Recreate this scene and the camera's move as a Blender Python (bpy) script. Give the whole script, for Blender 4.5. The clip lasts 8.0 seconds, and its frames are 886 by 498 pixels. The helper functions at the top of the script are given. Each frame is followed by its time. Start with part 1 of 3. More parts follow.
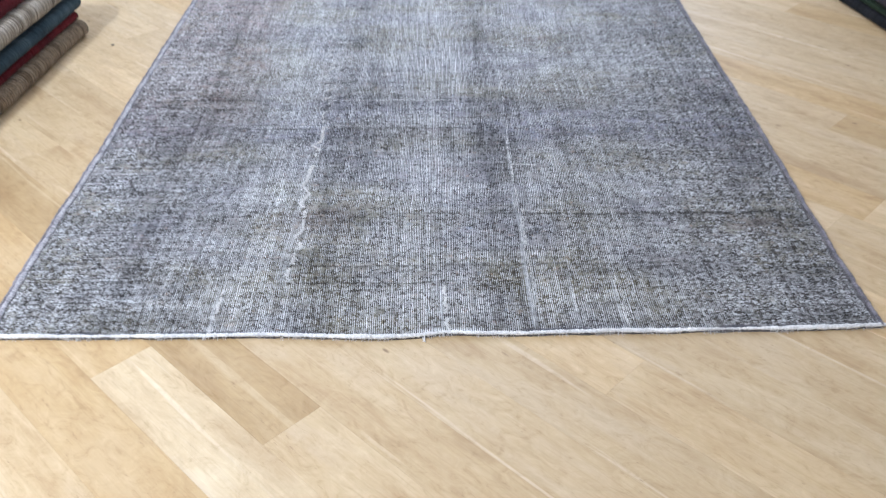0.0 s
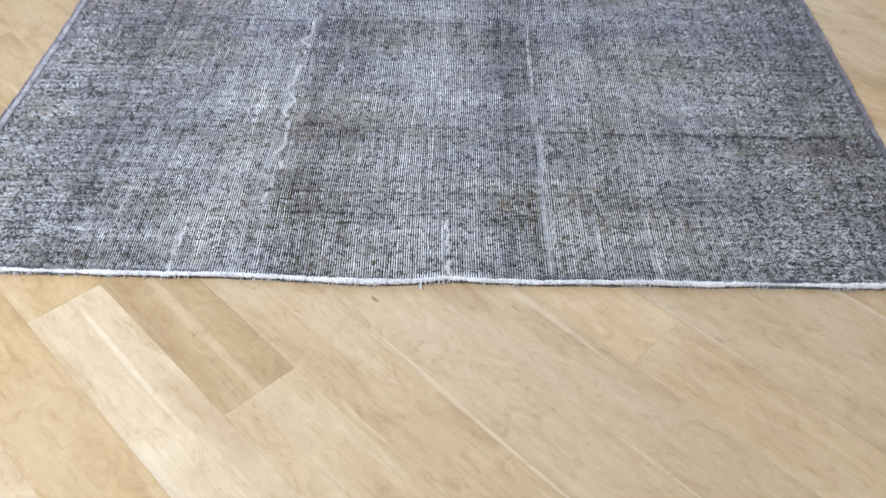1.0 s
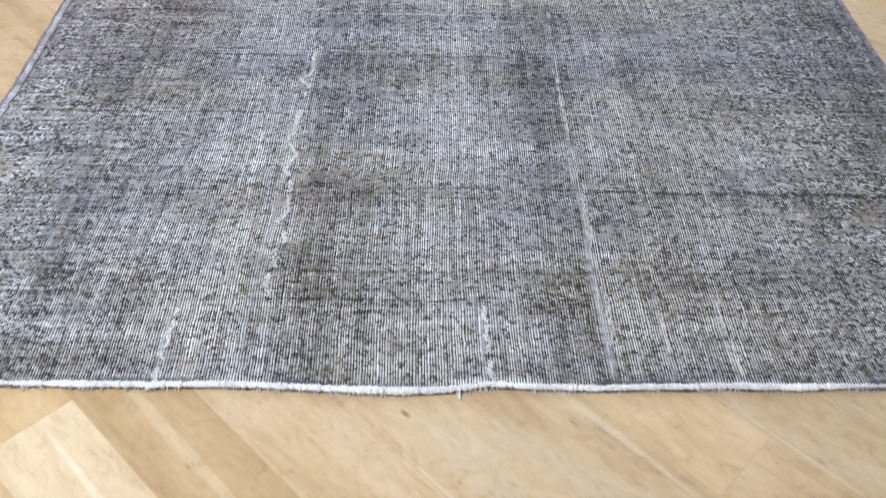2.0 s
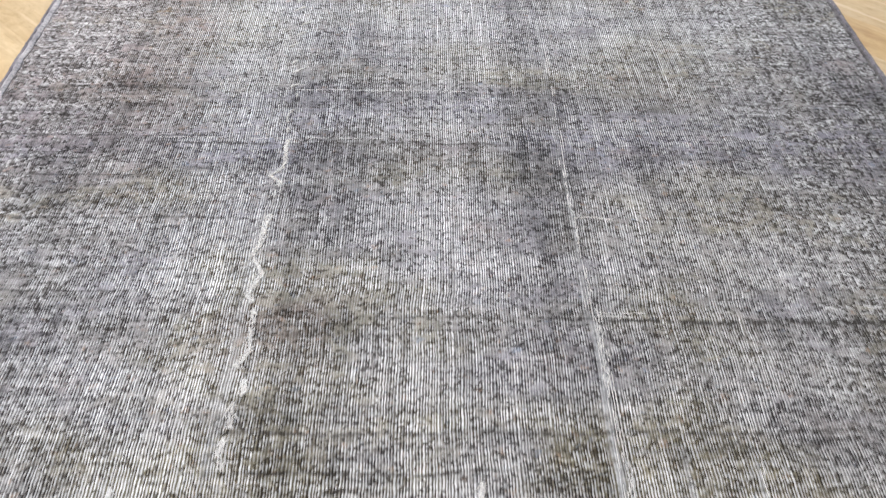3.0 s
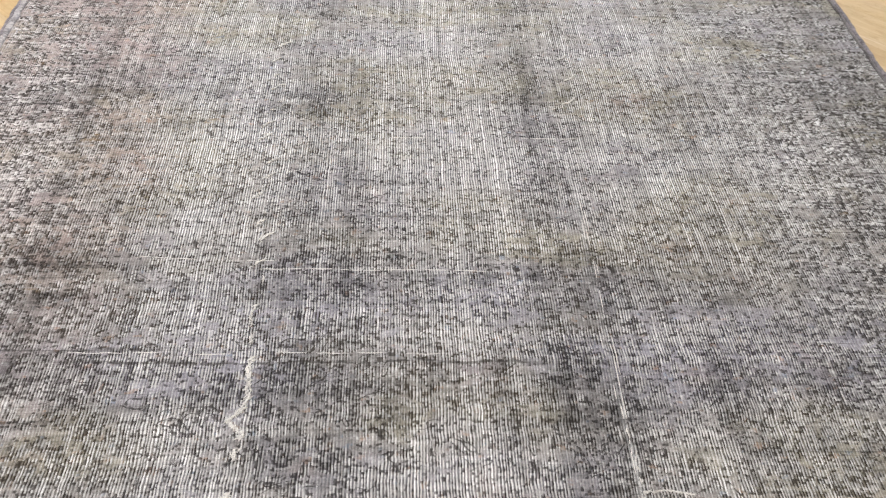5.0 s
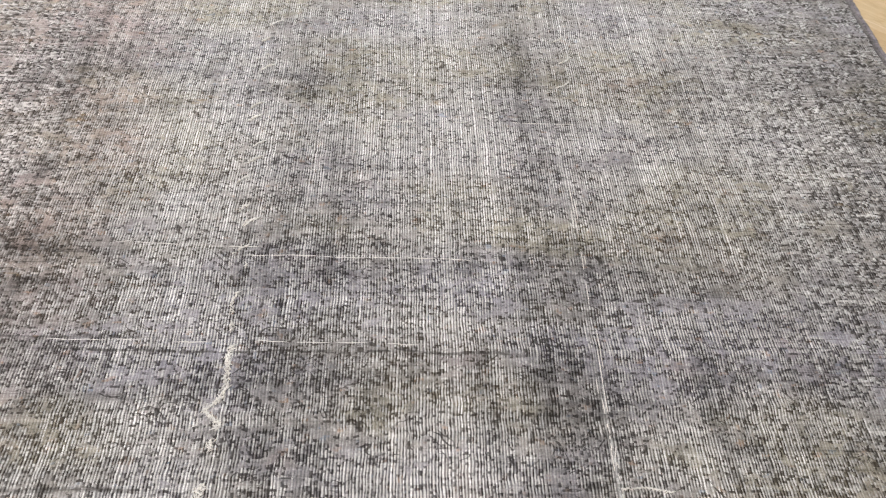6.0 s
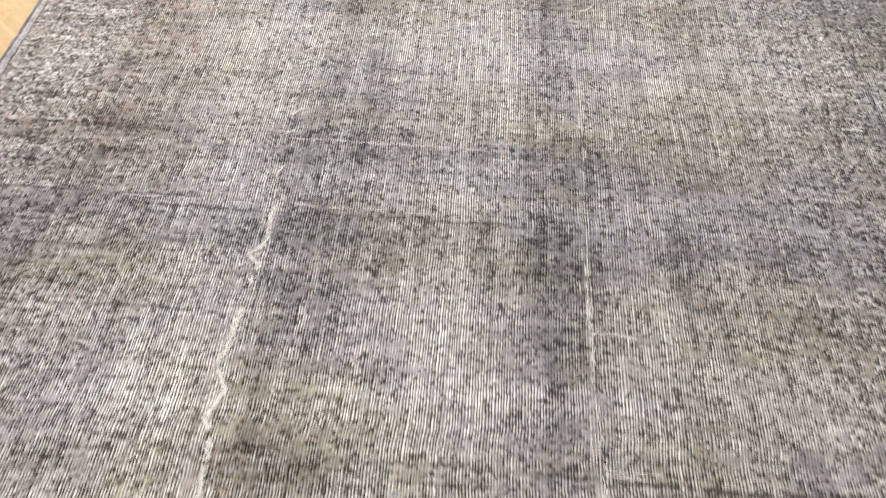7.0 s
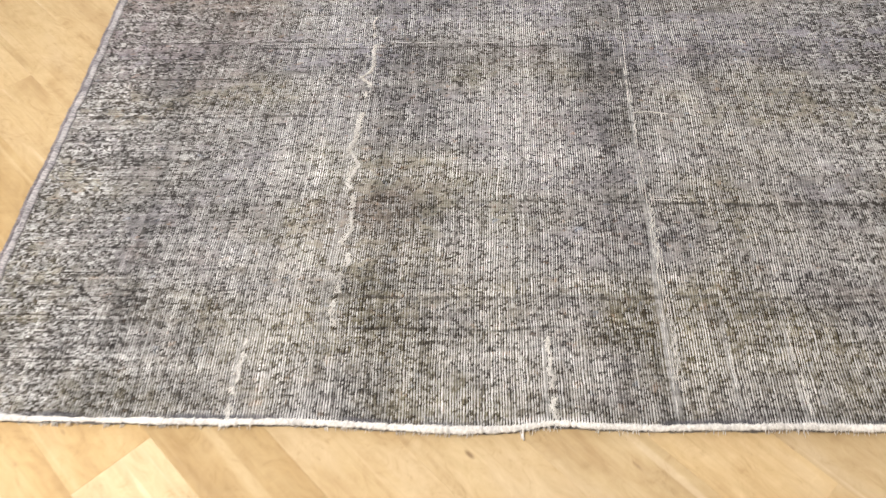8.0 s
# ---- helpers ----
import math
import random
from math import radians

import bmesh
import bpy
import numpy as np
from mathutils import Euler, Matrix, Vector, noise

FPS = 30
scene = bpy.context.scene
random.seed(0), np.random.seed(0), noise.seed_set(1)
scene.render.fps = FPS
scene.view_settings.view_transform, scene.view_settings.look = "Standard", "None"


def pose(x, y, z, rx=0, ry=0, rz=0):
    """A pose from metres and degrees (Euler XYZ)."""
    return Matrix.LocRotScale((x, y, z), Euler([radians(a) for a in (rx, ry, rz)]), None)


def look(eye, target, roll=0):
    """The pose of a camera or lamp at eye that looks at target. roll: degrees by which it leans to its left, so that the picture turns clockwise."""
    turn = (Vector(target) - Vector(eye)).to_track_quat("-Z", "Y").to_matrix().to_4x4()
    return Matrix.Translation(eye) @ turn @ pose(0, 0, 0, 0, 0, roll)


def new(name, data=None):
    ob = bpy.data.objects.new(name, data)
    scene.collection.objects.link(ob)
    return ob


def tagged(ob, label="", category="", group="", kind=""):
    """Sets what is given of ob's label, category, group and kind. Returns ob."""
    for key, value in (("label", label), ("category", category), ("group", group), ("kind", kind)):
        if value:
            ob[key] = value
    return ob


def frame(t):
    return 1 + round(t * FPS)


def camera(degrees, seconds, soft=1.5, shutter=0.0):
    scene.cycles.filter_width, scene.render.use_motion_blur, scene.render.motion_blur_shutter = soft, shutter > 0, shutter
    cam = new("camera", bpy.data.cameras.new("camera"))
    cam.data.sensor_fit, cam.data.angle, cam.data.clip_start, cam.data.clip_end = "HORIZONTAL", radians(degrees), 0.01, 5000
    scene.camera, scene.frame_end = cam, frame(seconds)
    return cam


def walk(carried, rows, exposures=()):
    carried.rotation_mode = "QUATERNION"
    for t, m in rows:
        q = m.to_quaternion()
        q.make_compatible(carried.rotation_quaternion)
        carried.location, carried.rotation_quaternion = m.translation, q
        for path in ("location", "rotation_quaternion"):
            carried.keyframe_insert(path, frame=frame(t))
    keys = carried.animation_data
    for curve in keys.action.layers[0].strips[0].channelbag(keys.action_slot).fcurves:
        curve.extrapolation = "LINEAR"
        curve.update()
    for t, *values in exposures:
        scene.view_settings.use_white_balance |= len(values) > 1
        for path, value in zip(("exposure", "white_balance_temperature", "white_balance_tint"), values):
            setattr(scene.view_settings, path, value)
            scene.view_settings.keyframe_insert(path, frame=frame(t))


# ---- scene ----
cam = camera(53.2, 8.0, soft=1.25, shutter=0.4)
PATH = [
    (0, (0.045, -1.478, 1.285), (0.059, 0.153, 0.127), -0.2),
    (0.5, (0.068, -1.289, 1.214), (0.064, 0.261, -0.05), 0.4),
    (1, (0.064, -1.168, 1.176), (0.054, 0.295, -0.188), 1.0),
    (1.2, (0.05, -1.118, 1.156), (0.045, 0.314, -0.24), 1.0),
    (2.3, (-0.054, -0.76, 1.111), (0.01, 0.694, -0.261), 2.1),
    (2.5, (-0.053, -0.707, 1.105), (0.02, 0.75, -0.263), 2.2),
    (3, (-0.024, -0.511, 1.1), (0.023, 0.946, -0.269), 1.6),
    (3.5, (-0.008, -0.359, 1.099), (0.022, 1.092, -0.277), 1.3),
    (4, (-0.036, -0.21, 1.089), (0.003, 1.232, -0.296), 1.5),
    (4.5, (-0.094, 0.002, 1.102), (-0.002, 1.434, -0.291), 2.8),
    (4.7, (-0.105, 0.061, 1.096), (0.017, 1.491, -0.297), 3.7),
    (5.8, (-0.068, 0.147, 1.087), (0.065, 1.535, -0.347), 4.9),
    (6, (-0.059, 0.147, 1.1), (0.054, 1.525, -0.345), 4.5),
    (6.5, (0.004, 0.041, 1.145), (-0.009, 1.412, -0.311), 2.1),
    (7, (0.048, -0.124, 1.164), (-0.002, 1.203, -0.332), 2.1),
    (7.2, (0.061, -0.235, 1.182), (-0.002, 1.077, -0.327), 0.8),
    (7.3, (0.056, -0.289, 1.185), (-0.027, 0.997, -0.344), 0.6),
    (7.4, (0.032, -0.379, 1.181), (-0.054, 0.913, -0.343), -1.3),
    (7.5, (0.006, -0.455, 1.195), (-0.078, 0.828, -0.338), -2.0),
    (7.7, (-0.042, -0.559, 1.225), (-0.118, 0.703, -0.326), -1.7),
    (8, (-0.034, -0.684, 1.262), (-0.143, 0.597, -0.27), -3.6),
]
EXPOSURES = [
    (0.0, 0.0, 5250, 9), (0.5, -0.24, 5250, 9), (1.2, -0.07, 5300, 9), (2.4, -0.03, 5650, 9), (3.2, 0.16, 6050, 9), (4.6, 0.14, 6400, 9),
    (5.9, 0.05, 6450, 9), (6.5, 0.15, 6650, 9), (7.0, 0.25, 6600, 9), (7.5, 0.43, 6600, 9), (7.8, 0.25, 6600, 9), (8.0, 0.12, 6650, 9)]
walk(cam, [(t, look(eye, target, roll)) for t, eye, target, roll in PATH], EXPOSURES)


# ---- world, light ----
world = bpy.data.worlds.new("world")
scene.world = world
world.use_nodes = True
wn = world.node_tree.nodes
sky = wn.new("ShaderNodeTexSky")
sky.sky_type, sky.sun_disc = "NISHITA", False
sky.sun_elevation, sky.sun_rotation = radians(50), radians(200)
wn["Background"].inputs[1].default_value = 0.1
world.node_tree.links.new(sky.outputs[0], wn["Background"].inputs[0])

ROOM = (-3.2, 3.4, -3.0, 4.4, 3.0)          # x0, x1, y0, y1, height
CEILING_OPENING = (-2.6, -1.4, -1.3, -0.1)         # added opening in the unseen ceiling, for a lamp
WALL_OPENING = (-1.6, 2.0, 0.95, 2.55)            # added opening in the unseen far wall, for a lamp: x0, x1, z0, z1


def area(name, m, sx, sy, watts, colour):
    d = bpy.data.lights.new(name, "AREA")
    d.shape, d.size, d.size_y, d.energy, d.color = "RECTANGLE", sx, sy, watts, colour
    ob = new(name, d)
    ob.matrix_world = m
    return ob


# unseen area lamps, added behind both openings to light rug and floor
area("added_ceiling_light", pose((CEILING_OPENING[0] + CEILING_OPENING[1]) / 2, (CEILING_OPENING[2] + CEILING_OPENING[3]) / 2, ROOM[4] + 0.1),
     0.32, 0.32, 136, (1.0, 0.97, 0.93))
area("added_far_light", pose((WALL_OPENING[0] + WALL_OPENING[1]) / 2, ROOM[3] + 0.1, (WALL_OPENING[2] + WALL_OPENING[3]) / 2, -90),
     3.5, 1.5, 112, (0.97, 0.98, 1.0))


# ---- materials ----
class Nodes:
    """A small builder of node materials."""

    def __init__(self, name):
        self.mat = bpy.data.materials.new(name)
        self.mat.use_nodes = True
        self.tree = self.mat.node_tree
        self.bsdf = self.tree.nodes["Principled BSDF"]

    def node(self, kind, **values):
        n = self.tree.nodes.new(kind)
        for k, v in values.items():
            n.inputs[k].default_value = v
        return n

    def link(self, a, b):
        self.tree.links.new(a, b)

    def put(self, socket, value):
        if isinstance(value, (int, float)):
            socket.default_value = value
        elif isinstance(value, tuple):
            socket.default_value = value if len(value) != 3 or socket.type == "VECTOR" else (*value, 1)
        else:
            self.link(value, socket)

    def math(self, op, a, b=0.0, c=0.0, clamp=False):
        n = self.node("ShaderNodeMath")
        n.operation, n.use_clamp = op, clamp
        for s, v in zip(n.inputs, (a, b, c)):
            self.put(s, v)
        return n.outputs[0]

    def span(self, value, a, b, lo=0.0, hi=1.0):
        n = self.node("ShaderNodeMapRange")
        n.interpolation_type = "SMOOTHSTEP"
        for k, v in ((0, value), (1, a), (2, b), (3, lo), (4, hi)):
            self.put(n.inputs[k], v)
        return n.outputs[0]

    def mix(self, f, a, b, blend="MIX"):
        n = self.node("ShaderNodeMix")
        n.data_type, n.blend_type = "RGBA", blend
        self.put(n.inputs[0], f), self.put(n.inputs[6], a), self.put(n.inputs[7], b)
        return n.outputs[2]

    def scaled(self, vector, sx, sy, sz=1.0, offset=None):
        n = self.node("ShaderNodeMapping")
        self.link(vector, n.inputs[0])
        n.inputs[3].default_value = (sx, sy, sz)
        if offset is not None:
            self.put(n.inputs[1], offset)
        return n.outputs[0]

    def noise(self, vector, scale=1.0, detail=2.0, rough=0.5, warp=0.0):
        n = self.node("ShaderNodeTexNoise", Scale=scale, Detail=detail, Roughness=rough, Distortion=warp)
        self.link(vector, n.inputs[0])
        return n.outputs[0]

    def ramp(self, value, stops, smooth=True):
        n = self.node("ShaderNodeValToRGB")
        n.color_ramp.interpolation = "EASE" if smooth else "LINEAR"
        e = n.color_ramp.elements
        while len(e) < len(stops):
            e.new(0.5)
        for s, (p, c) in zip(e, stops):
            s.position, s.color = p, (*c, 1) if isinstance(c, tuple) else (c, c, c, 1)
        self.put(n.inputs[0], value)
        return n.outputs[0]

    def bump(self, height, strength, distance):
        n = self.node("ShaderNodeBump", Strength=strength, Distance=distance)
        self.link(height, n.inputs["Height"])
        self.link(n.outputs[0], self.bsdf.inputs["Normal"])

    def finish(self, colour, rough=0.8, sheen=0.0):
        self.put(self.bsdf.inputs["Base Color"], colour)
        self.put(self.bsdf.inputs["Roughness"], rough)
        if sheen:
            self.bsdf.inputs["Specular IOR Level"].default_value = 0.08
            self.bsdf.inputs["Sheen Weight"].default_value = sheen
            self.bsdf.inputs["Sheen Roughness"].default_value = 0.5
        return self.mat


def oak():
    """Pale oiled oak: long grain along local x, own tone per board."""
    n = Nodes("pale_oak")
    tc, info = n.node("ShaderNodeTexCoord"), n.node("ShaderNodeObjectInfo")
    shift = n.node("ShaderNodeCombineXYZ")
    n.link(n.math("MULTIPLY", info.outputs["Random"], 37.0), shift.inputs[0])
    n.link(n.math("MULTIPLY", info.outputs["Random"], 91.0), shift.inputs[1])
    p = n.node("ShaderNodeVectorMath")
    n.link(tc.outputs["Object"], p.inputs[0]), n.link(shift.outputs[0], p.inputs[1])
    p = p.outputs[0]
    fine = n.noise(n.scaled(p, 7, 240), 1, 4, 0.62)
    flame = n.noise(n.scaled(p, 2.4, 12), 1, 4, 0.55, 0.9)
    cloud = n.noise(n.scaled(p, 2.6, 9), 1, 3, 0.6, 0.5)
    sap = n.noise(n.scaled(p, 1.1, 34), 1, 2, 0.5, 0.3)
    rings = n.math("SINE", n.math("MULTIPLY", n.noise(n.scaled(p, 1.3, 8), 1, 2, 0.45, 0.5), 55.0))
    base = n.ramp(flame, ((0.25, (0.47, 0.335, 0.190)), (0.5, (0.56, 0.425, 0.260)), (0.75, (0.63, 0.50, 0.33))))
    base = n.mix(n.span(fine, 0.5, 0.72, 0.0, 0.26), base, (0.36, 0.24, 0.13))
    base = n.mix(n.span(fine, 0.46, 0.30, 0.0, 0.2), base, (0.66, 0.53, 0.38))
    base = n.mix(n.span(rings, 0.3, 1.0, 0.0, 0.10), base, (0.40, 0.27, 0.155))
    base = n.mix(n.span(cloud, 0.48, 0.72, 0.0, 0.5), base, (0.62, 0.50, 0.36))
    base = n.mix(n.span(cloud, 0.47, 0.30, 0.0, 0.55), base, (0.40, 0.275, 0.150))
    base = n.mix(n.span(sap, 0.63, 0.71, 0.0, 0.5), base, (0.74, 0.62, 0.47))
    knots = n.node("ShaderNodeTexVoronoi", Scale=1.0)
    n.link(n.scaled(p, 4.2, 11.5), knots.inputs[0])
    base = n.mix(n.math("MULTIPLY", n.span(knots.outputs["Distance"], 0.02, 0.06, 0.75, 0.0), n.span(cloud, 0.42, 0.5)), base, (0.16, 0.085, 0.04))
    figure = n.noise(n.scaled(p, 9, 24), 1, 3, 0.6, 1.2)
    base = n.mix(1.0, base, n.ramp(figure, ((0.3, (0.95, 0.935, 0.875)), (0.5, (1.0, 0.99, 0.935)), (0.7, (1.03, 1.025, 0.98)))), "MULTIPLY")
    mottle = n.noise(n.scaled(p, 17, 30, 1, (4.0, 2.0, 0)), 1, 5, 0.68, 1.6)
    base = n.mix(1.0, base, n.ramp(mottle, ((0.3, (0.84, 0.80, 0.73)), (0.45, (0.97, 0.955, 0.93)), (0.55, (1.01, 1.01, 1.0)), (0.7, (1.07, 1.09, 1.10)))), "MULTIPLY")
    pores = n.noise(n.scaled(p, 26, 150, 1, (1.0, 7.0, 0)), 1, 3, 0.6)
    base = n.mix(n.math("MULTIPLY", n.span(pores, 0.62, 0.72, 0.0, 0.5), n.span(mottle, 0.55, 0.42)), base, (0.27, 0.17, 0.09))
    tone = n.mix(1.0, base, info.outputs["Color"], "MULTIPLY")
    n.bump(n.math("ADD", fine, n.math("MULTIPLY", flame, 0.5)), 0.12, 0.002)
    return n.finish(tone, n.span(fine, 0.2, 0.8, 0.45, 0.6))


PITCH = 0.0046          # between two warp threads of the rug
TONE = 0.88             # depth of the dye over the whole rug


def worn_wool():
    """Worn overdyed rug: pale cotton warps stand bare between low, mottled wool, knot by knot."""
    n = Nodes("worn_overdyed_wool")
    uv = n.node("ShaderNodeUVMap")
    uv.uv_map = "weave"
    p = uv.outputs[0]
    xyz = n.node("ShaderNodeSeparateXYZ")
    n.link(p, xyz.inputs[0])
    u, v = xyz.outputs[0], xyz.outputs[1]

    def field(sx, sy, ox, oy, detail=2.0, rough=0.5, warp=0.0, at=None):
        return n.noise(n.scaled(at or p, sx, sy, 1, (ox, oy, 0)), 1, detail, rough, warp)

    def about(value, amount):
        return n.math("MULTIPLY", n.math("SUBTRACT", value, 0.5), amount)

    def total(*terms):
        s = terms[0]
        for t in terms[1:]:
            s = n.math("ADD", s, t)
        return s

    # warps: nearly straight, unevenly spaced
    phase = total(n.math("MULTIPLY", u, 2 * math.pi / PITCH), n.math("MULTIPLY", field(3.0, 1.6, 1.0, 2.0), 9.0),
                  n.math("MULTIPLY", field(95, 2.5, 9.0, 4.0, 1), 6.0), n.math("MULTIPLY", field(70, 60, 3.0, 8.0, 2), 4.2))
    wave = n.math("SINE", phase)
    warp = n.span(wave, -0.45, 0.55)
    # the grid of knots: one warp wide, one weft row high
    column = n.math("FLOOR", n.math("DIVIDE", phase, 2 * math.pi))
    row = n.math("FLOOR", total(n.math("DIVIDE", v, 0.0040), n.math("MULTIPLY", field(26, 9, 2.0, 5.0), 5.0)))
    cell = n.node("ShaderNodeCombineXYZ")
    n.link(column, cell.inputs[0]), n.link(row, cell.inputs[1])
    white = n.node("ShaderNodeTexWhiteNoise")
    n.link(cell.outputs[0], white.inputs[0])
    single = white.outputs[0]
    at = n.node("ShaderNodeCombineXYZ")
    n.link(n.math("MULTIPLY", column, PITCH), at.inputs[0]), n.link(n.math("MULTIPLY", row, 0.0040), at.inputs[1])
    knot = at.outputs[0]
    # wear at several sizes
    cloud = field(7, 9, 0.0, 0.0, 5, 0.62)
    tuft = field(62, 78, 4.0, 1.0, 3, 0.6, 0.3, knot)
    streak = field(5.5, 110, 0.0, 0.0, 4, 0.62)
    weft = field(3.0, 260, 0.0, 0.0, 3, 0.55)
    upright = field(80, 4.0, 0.0, 0.0, 3, 0.6)
    fuzz = field(420, 300, 5.2, 3.3, 2, 0.65)
    # design that has nearly gone: soft upright bands and bars across; far sheen is painted in too
    across = n.ramp(n.math("DIVIDE", n.math("ADD", u, 1.0), 2.1), (
        (0.0, 0.47), (0.08, 0.515), (0.135, 0.44), (0.20, 0.49), (0.29, 0.56), (0.325, 0.52), (0.358, 0.425), (0.39, 0.455), (0.43, 0.53),
        (0.48, 0.575), (0.53, 0.54), (0.57, 0.43), (0.595, 0.455), (0.63, 0.515), (0.70, 0.515), (0.80, 0.515), (0.87, 0.49), (0.91, 0.43), (0.985, 0.45)))
    # beyond v = 1.2 raised, a painted brightening for sheen at the far part
    along = n.ramp(n.math("DIVIDE", v, 3.0), (
        (0.0, 0.45), (0.04, 0.545), (0.075, 0.465), (0.12, 0.525), (0.155, 0.44), (0.175, 0.5), (0.2, 0.55), (0.26, 0.5), (0.31, 0.42),
        (0.335, 0.5), (0.385, 0.45), (0.43, 0.56), (0.5, 0.62), (0.56, 0.55), (0.62, 0.63), (0.8, 0.55), (1.0, 0.55)))
    wear = total(across, along, about(cloud, 0.75), -1.0)
    # hue of the dye: taupe, olive, mauve
    hue = field(2.6, 4.0, 3.1, 1.7, 3, 0.55)
    dye = n.ramp(hue, ((0.28, (0.150, 0.122, 0.104)), (0.42, (0.160, 0.146, 0.116)), (0.5, (0.166, 0.153, 0.146)),
                       (0.6, (0.162, 0.151, 0.160)), (0.72, (0.178, 0.148, 0.141))))
    mauve = n.math("MULTIPLY", n.span(v, 0.82, 1.0), n.span(v, 1.25, 1.05))
    dye = n.mix(n.math("MULTIPLY", mauve, 0.35), dye, (0.150, 0.145, 0.195))
    olive = n.math("MULTIPLY", n.span(v, 0.40, 0.22), n.span(hue, 0.6, 0.4, 0.3, 1.0))
    dye = n.mix(n.math("MULTIPLY", olive, 0.7), dye, (0.140, 0.120, 0.076))
    rose = n.math("MULTIPLY", n.span(u, -0.46, -0.66), n.span(v, 0.55, 1.3))
    dye = n.mix(n.math("MULTIPLY", rose, n.span(field(3.5, 9.0, 1.9, 4.4, 3, 0.6), 0.35, 0.6, 0.15, 0.6)), dye, (0.205, 0.160, 0.150))
    tint = field(38, 50, 7.3, 2.2, 2, 0.5, 0.0, knot)
    dye = n.mix(n.span(tint, 0.64, 0.70, 0.0, 0.55), dye, (0.20, 0.115, 0.065))
    dye = n.mix(n.span(tint, 0.34, 0.29, 0.0, 0.45), dye, (0.110, 0.150, 0.205))
    black = n.mix(n.span(hue, 0.35, 0.6), (0.036, 0.027, 0.018), (0.028, 0.024, 0.024))
    cotton = n.mix(n.span(n.noise(n.scaled(p, 1 / PITCH, 6.0), 1, 1, 0.5), 0.3, 0.7), (0.42, 0.405, 0.39), (0.70, 0.685, 0.67))
    bead = n.math("SINE", total(n.math("MULTIPLY", v, 2 * math.pi / 0.0038), n.math("MULTIPLY", field(150, 30, 6.0, 2.0), 14.0)))
    cotton = n.mix(n.span(bead, -0.3, -1.0, 0.0, 0.32), cotton, (0.20, 0.185, 0.17))
    # bare weave: dark or dyed wool between the warps, the warps themselves more or less clean
    bare = total(tuft, about(single, 0.20), n.math("MULTIPLY", wear, 0.36), about(upright, 0.16), about(streak, 0.16))
    gap = n.mix(n.span(bare, 0.40, 0.58), black, dye)
    ridge = n.mix(n.span(bare, 0.34, 0.50), n.mix(1.0, dye, (1.35, 1.35, 1.35), "MULTIPLY"), cotton)
    colour = n.mix(warp, gap, ridge)
    # the wide borders: weft lies over the warps, salt and pepper
    side = n.math("MAXIMUM", n.span(u, -0.52, -0.82), n.span(u, 0.46, 0.80))
    tweed = total(about(single, 0.75), n.math("MULTIPLY", about(streak, 0.95), n.span(u, 0.3, -0.4, 0.4, 1.0)), about(tuft, 1.25), about(fuzz, 0.3), 0.5)
    tweed = n.ramp(tweed, ((0.20, (0.032, 0.027, 0.024)), (0.42, (0.15, 0.136, 0.128)), (0.60, (0.31, 0.296, 0.29)), (0.85, (0.58, 0.565, 0.555))))
    colour = n.mix(n.math("MULTIPLY", side, n.span(field(24, 30, 8.0, 3.0, 3, 0.6), 0.36, 0.56, 0.35, 0.85)), colour, tweed)
    # felted pile that still covers the warps in flat grey patches
    kept = n.span(v, 0.08, 0.46, 0.45, 1.0)
    cover = total(field(27, 33, 2.7, 5.1, 4, 0.62, 0.7), about(field(9, 11, 1.1, 6.6), 0.35), n.math("MULTIPLY", wear, -0.40), about(single, 0.05), n.span(v, 1.4, 2.3, 0.0, 0.12))
    felt = n.mix(1.0, dye, n.ramp(fuzz, ((0.3, 1.35), (0.7, 2.05))), "MULTIPLY")
    felt = n.mix(n.math("MULTIPLY", warp, 0.20), felt, cotton)
    colour = n.mix(n.math("MULTIPLY", n.span(cover, 0.53, 0.585, 0.0, 0.8), kept), colour, felt)
    rust = n.math("MULTIPLY", n.span(field(7, 15, 2.4, 7.7, 3, 0.6), 0.66, 0.74, 0.0, 0.55), n.span(v, 0.9, 1.2))
    colour = n.mix(n.math("MULTIPLY", rust, n.span(tuft, 0.6, 0.4)), colour, (0.24, 0.165, 0.085))
    rosy = n.mix(1.0, colour, (1.03, 0.99, 0.98), "MULTIPLY")
    colour = n.mix(rose, colour, rosy)
    # dark knots that kept their dye, and thin curling outlines of the lost pattern
    dark = total(field(118, 122, 6.6, 0.7, 2, 0.55, 0.3, knot), about(single, 0.16), n.math("MULTIPLY", wear, 0.14), about(fuzz, 0.10), about(field(14, 12, 4.9, 9.1, 3, 0.6), 0.08))
    colour = n.mix(n.span(dark, 0.405, 0.335, 0.0, 0.82), colour, n.mix(0.12, black, dye))
    clean = n.span(total(field(74, 60, 1.6, 4.7, 2, 0.5, 0.0, knot), about(single, 0.12)), 0.615, 0.66, 0.0, 0.7)
    colour = n.mix(n.math("MULTIPLY", clean, n.math("ADD", n.math("MULTIPLY", warp, 0.6), 0.4)), colour, cotton)
    for scale, ox, oy, level in ((15, 0.4, 3.9, 0.47), (21, 7.4, 1.9, 0.54)):
        coil = field(scale, scale * 1.15, ox, oy, 1, 0.5, 1.3)
        gate = n.math("MULTIPLY", n.span(field(13, 15, oy, ox, 2), 0.53, 0.60), n.span(single, 0.22, 0.36))
        worm = n.span(n.math("ABSOLUTE", n.math("SUBTRACT", coil, level)), 0.0008 * scale, 0.0004 * scale)
        colour = n.mix(n.math("MULTIPLY", n.math("MULTIPLY", worm, gate), n.math("MULTIPLY", kept, 0.85)), colour, black)
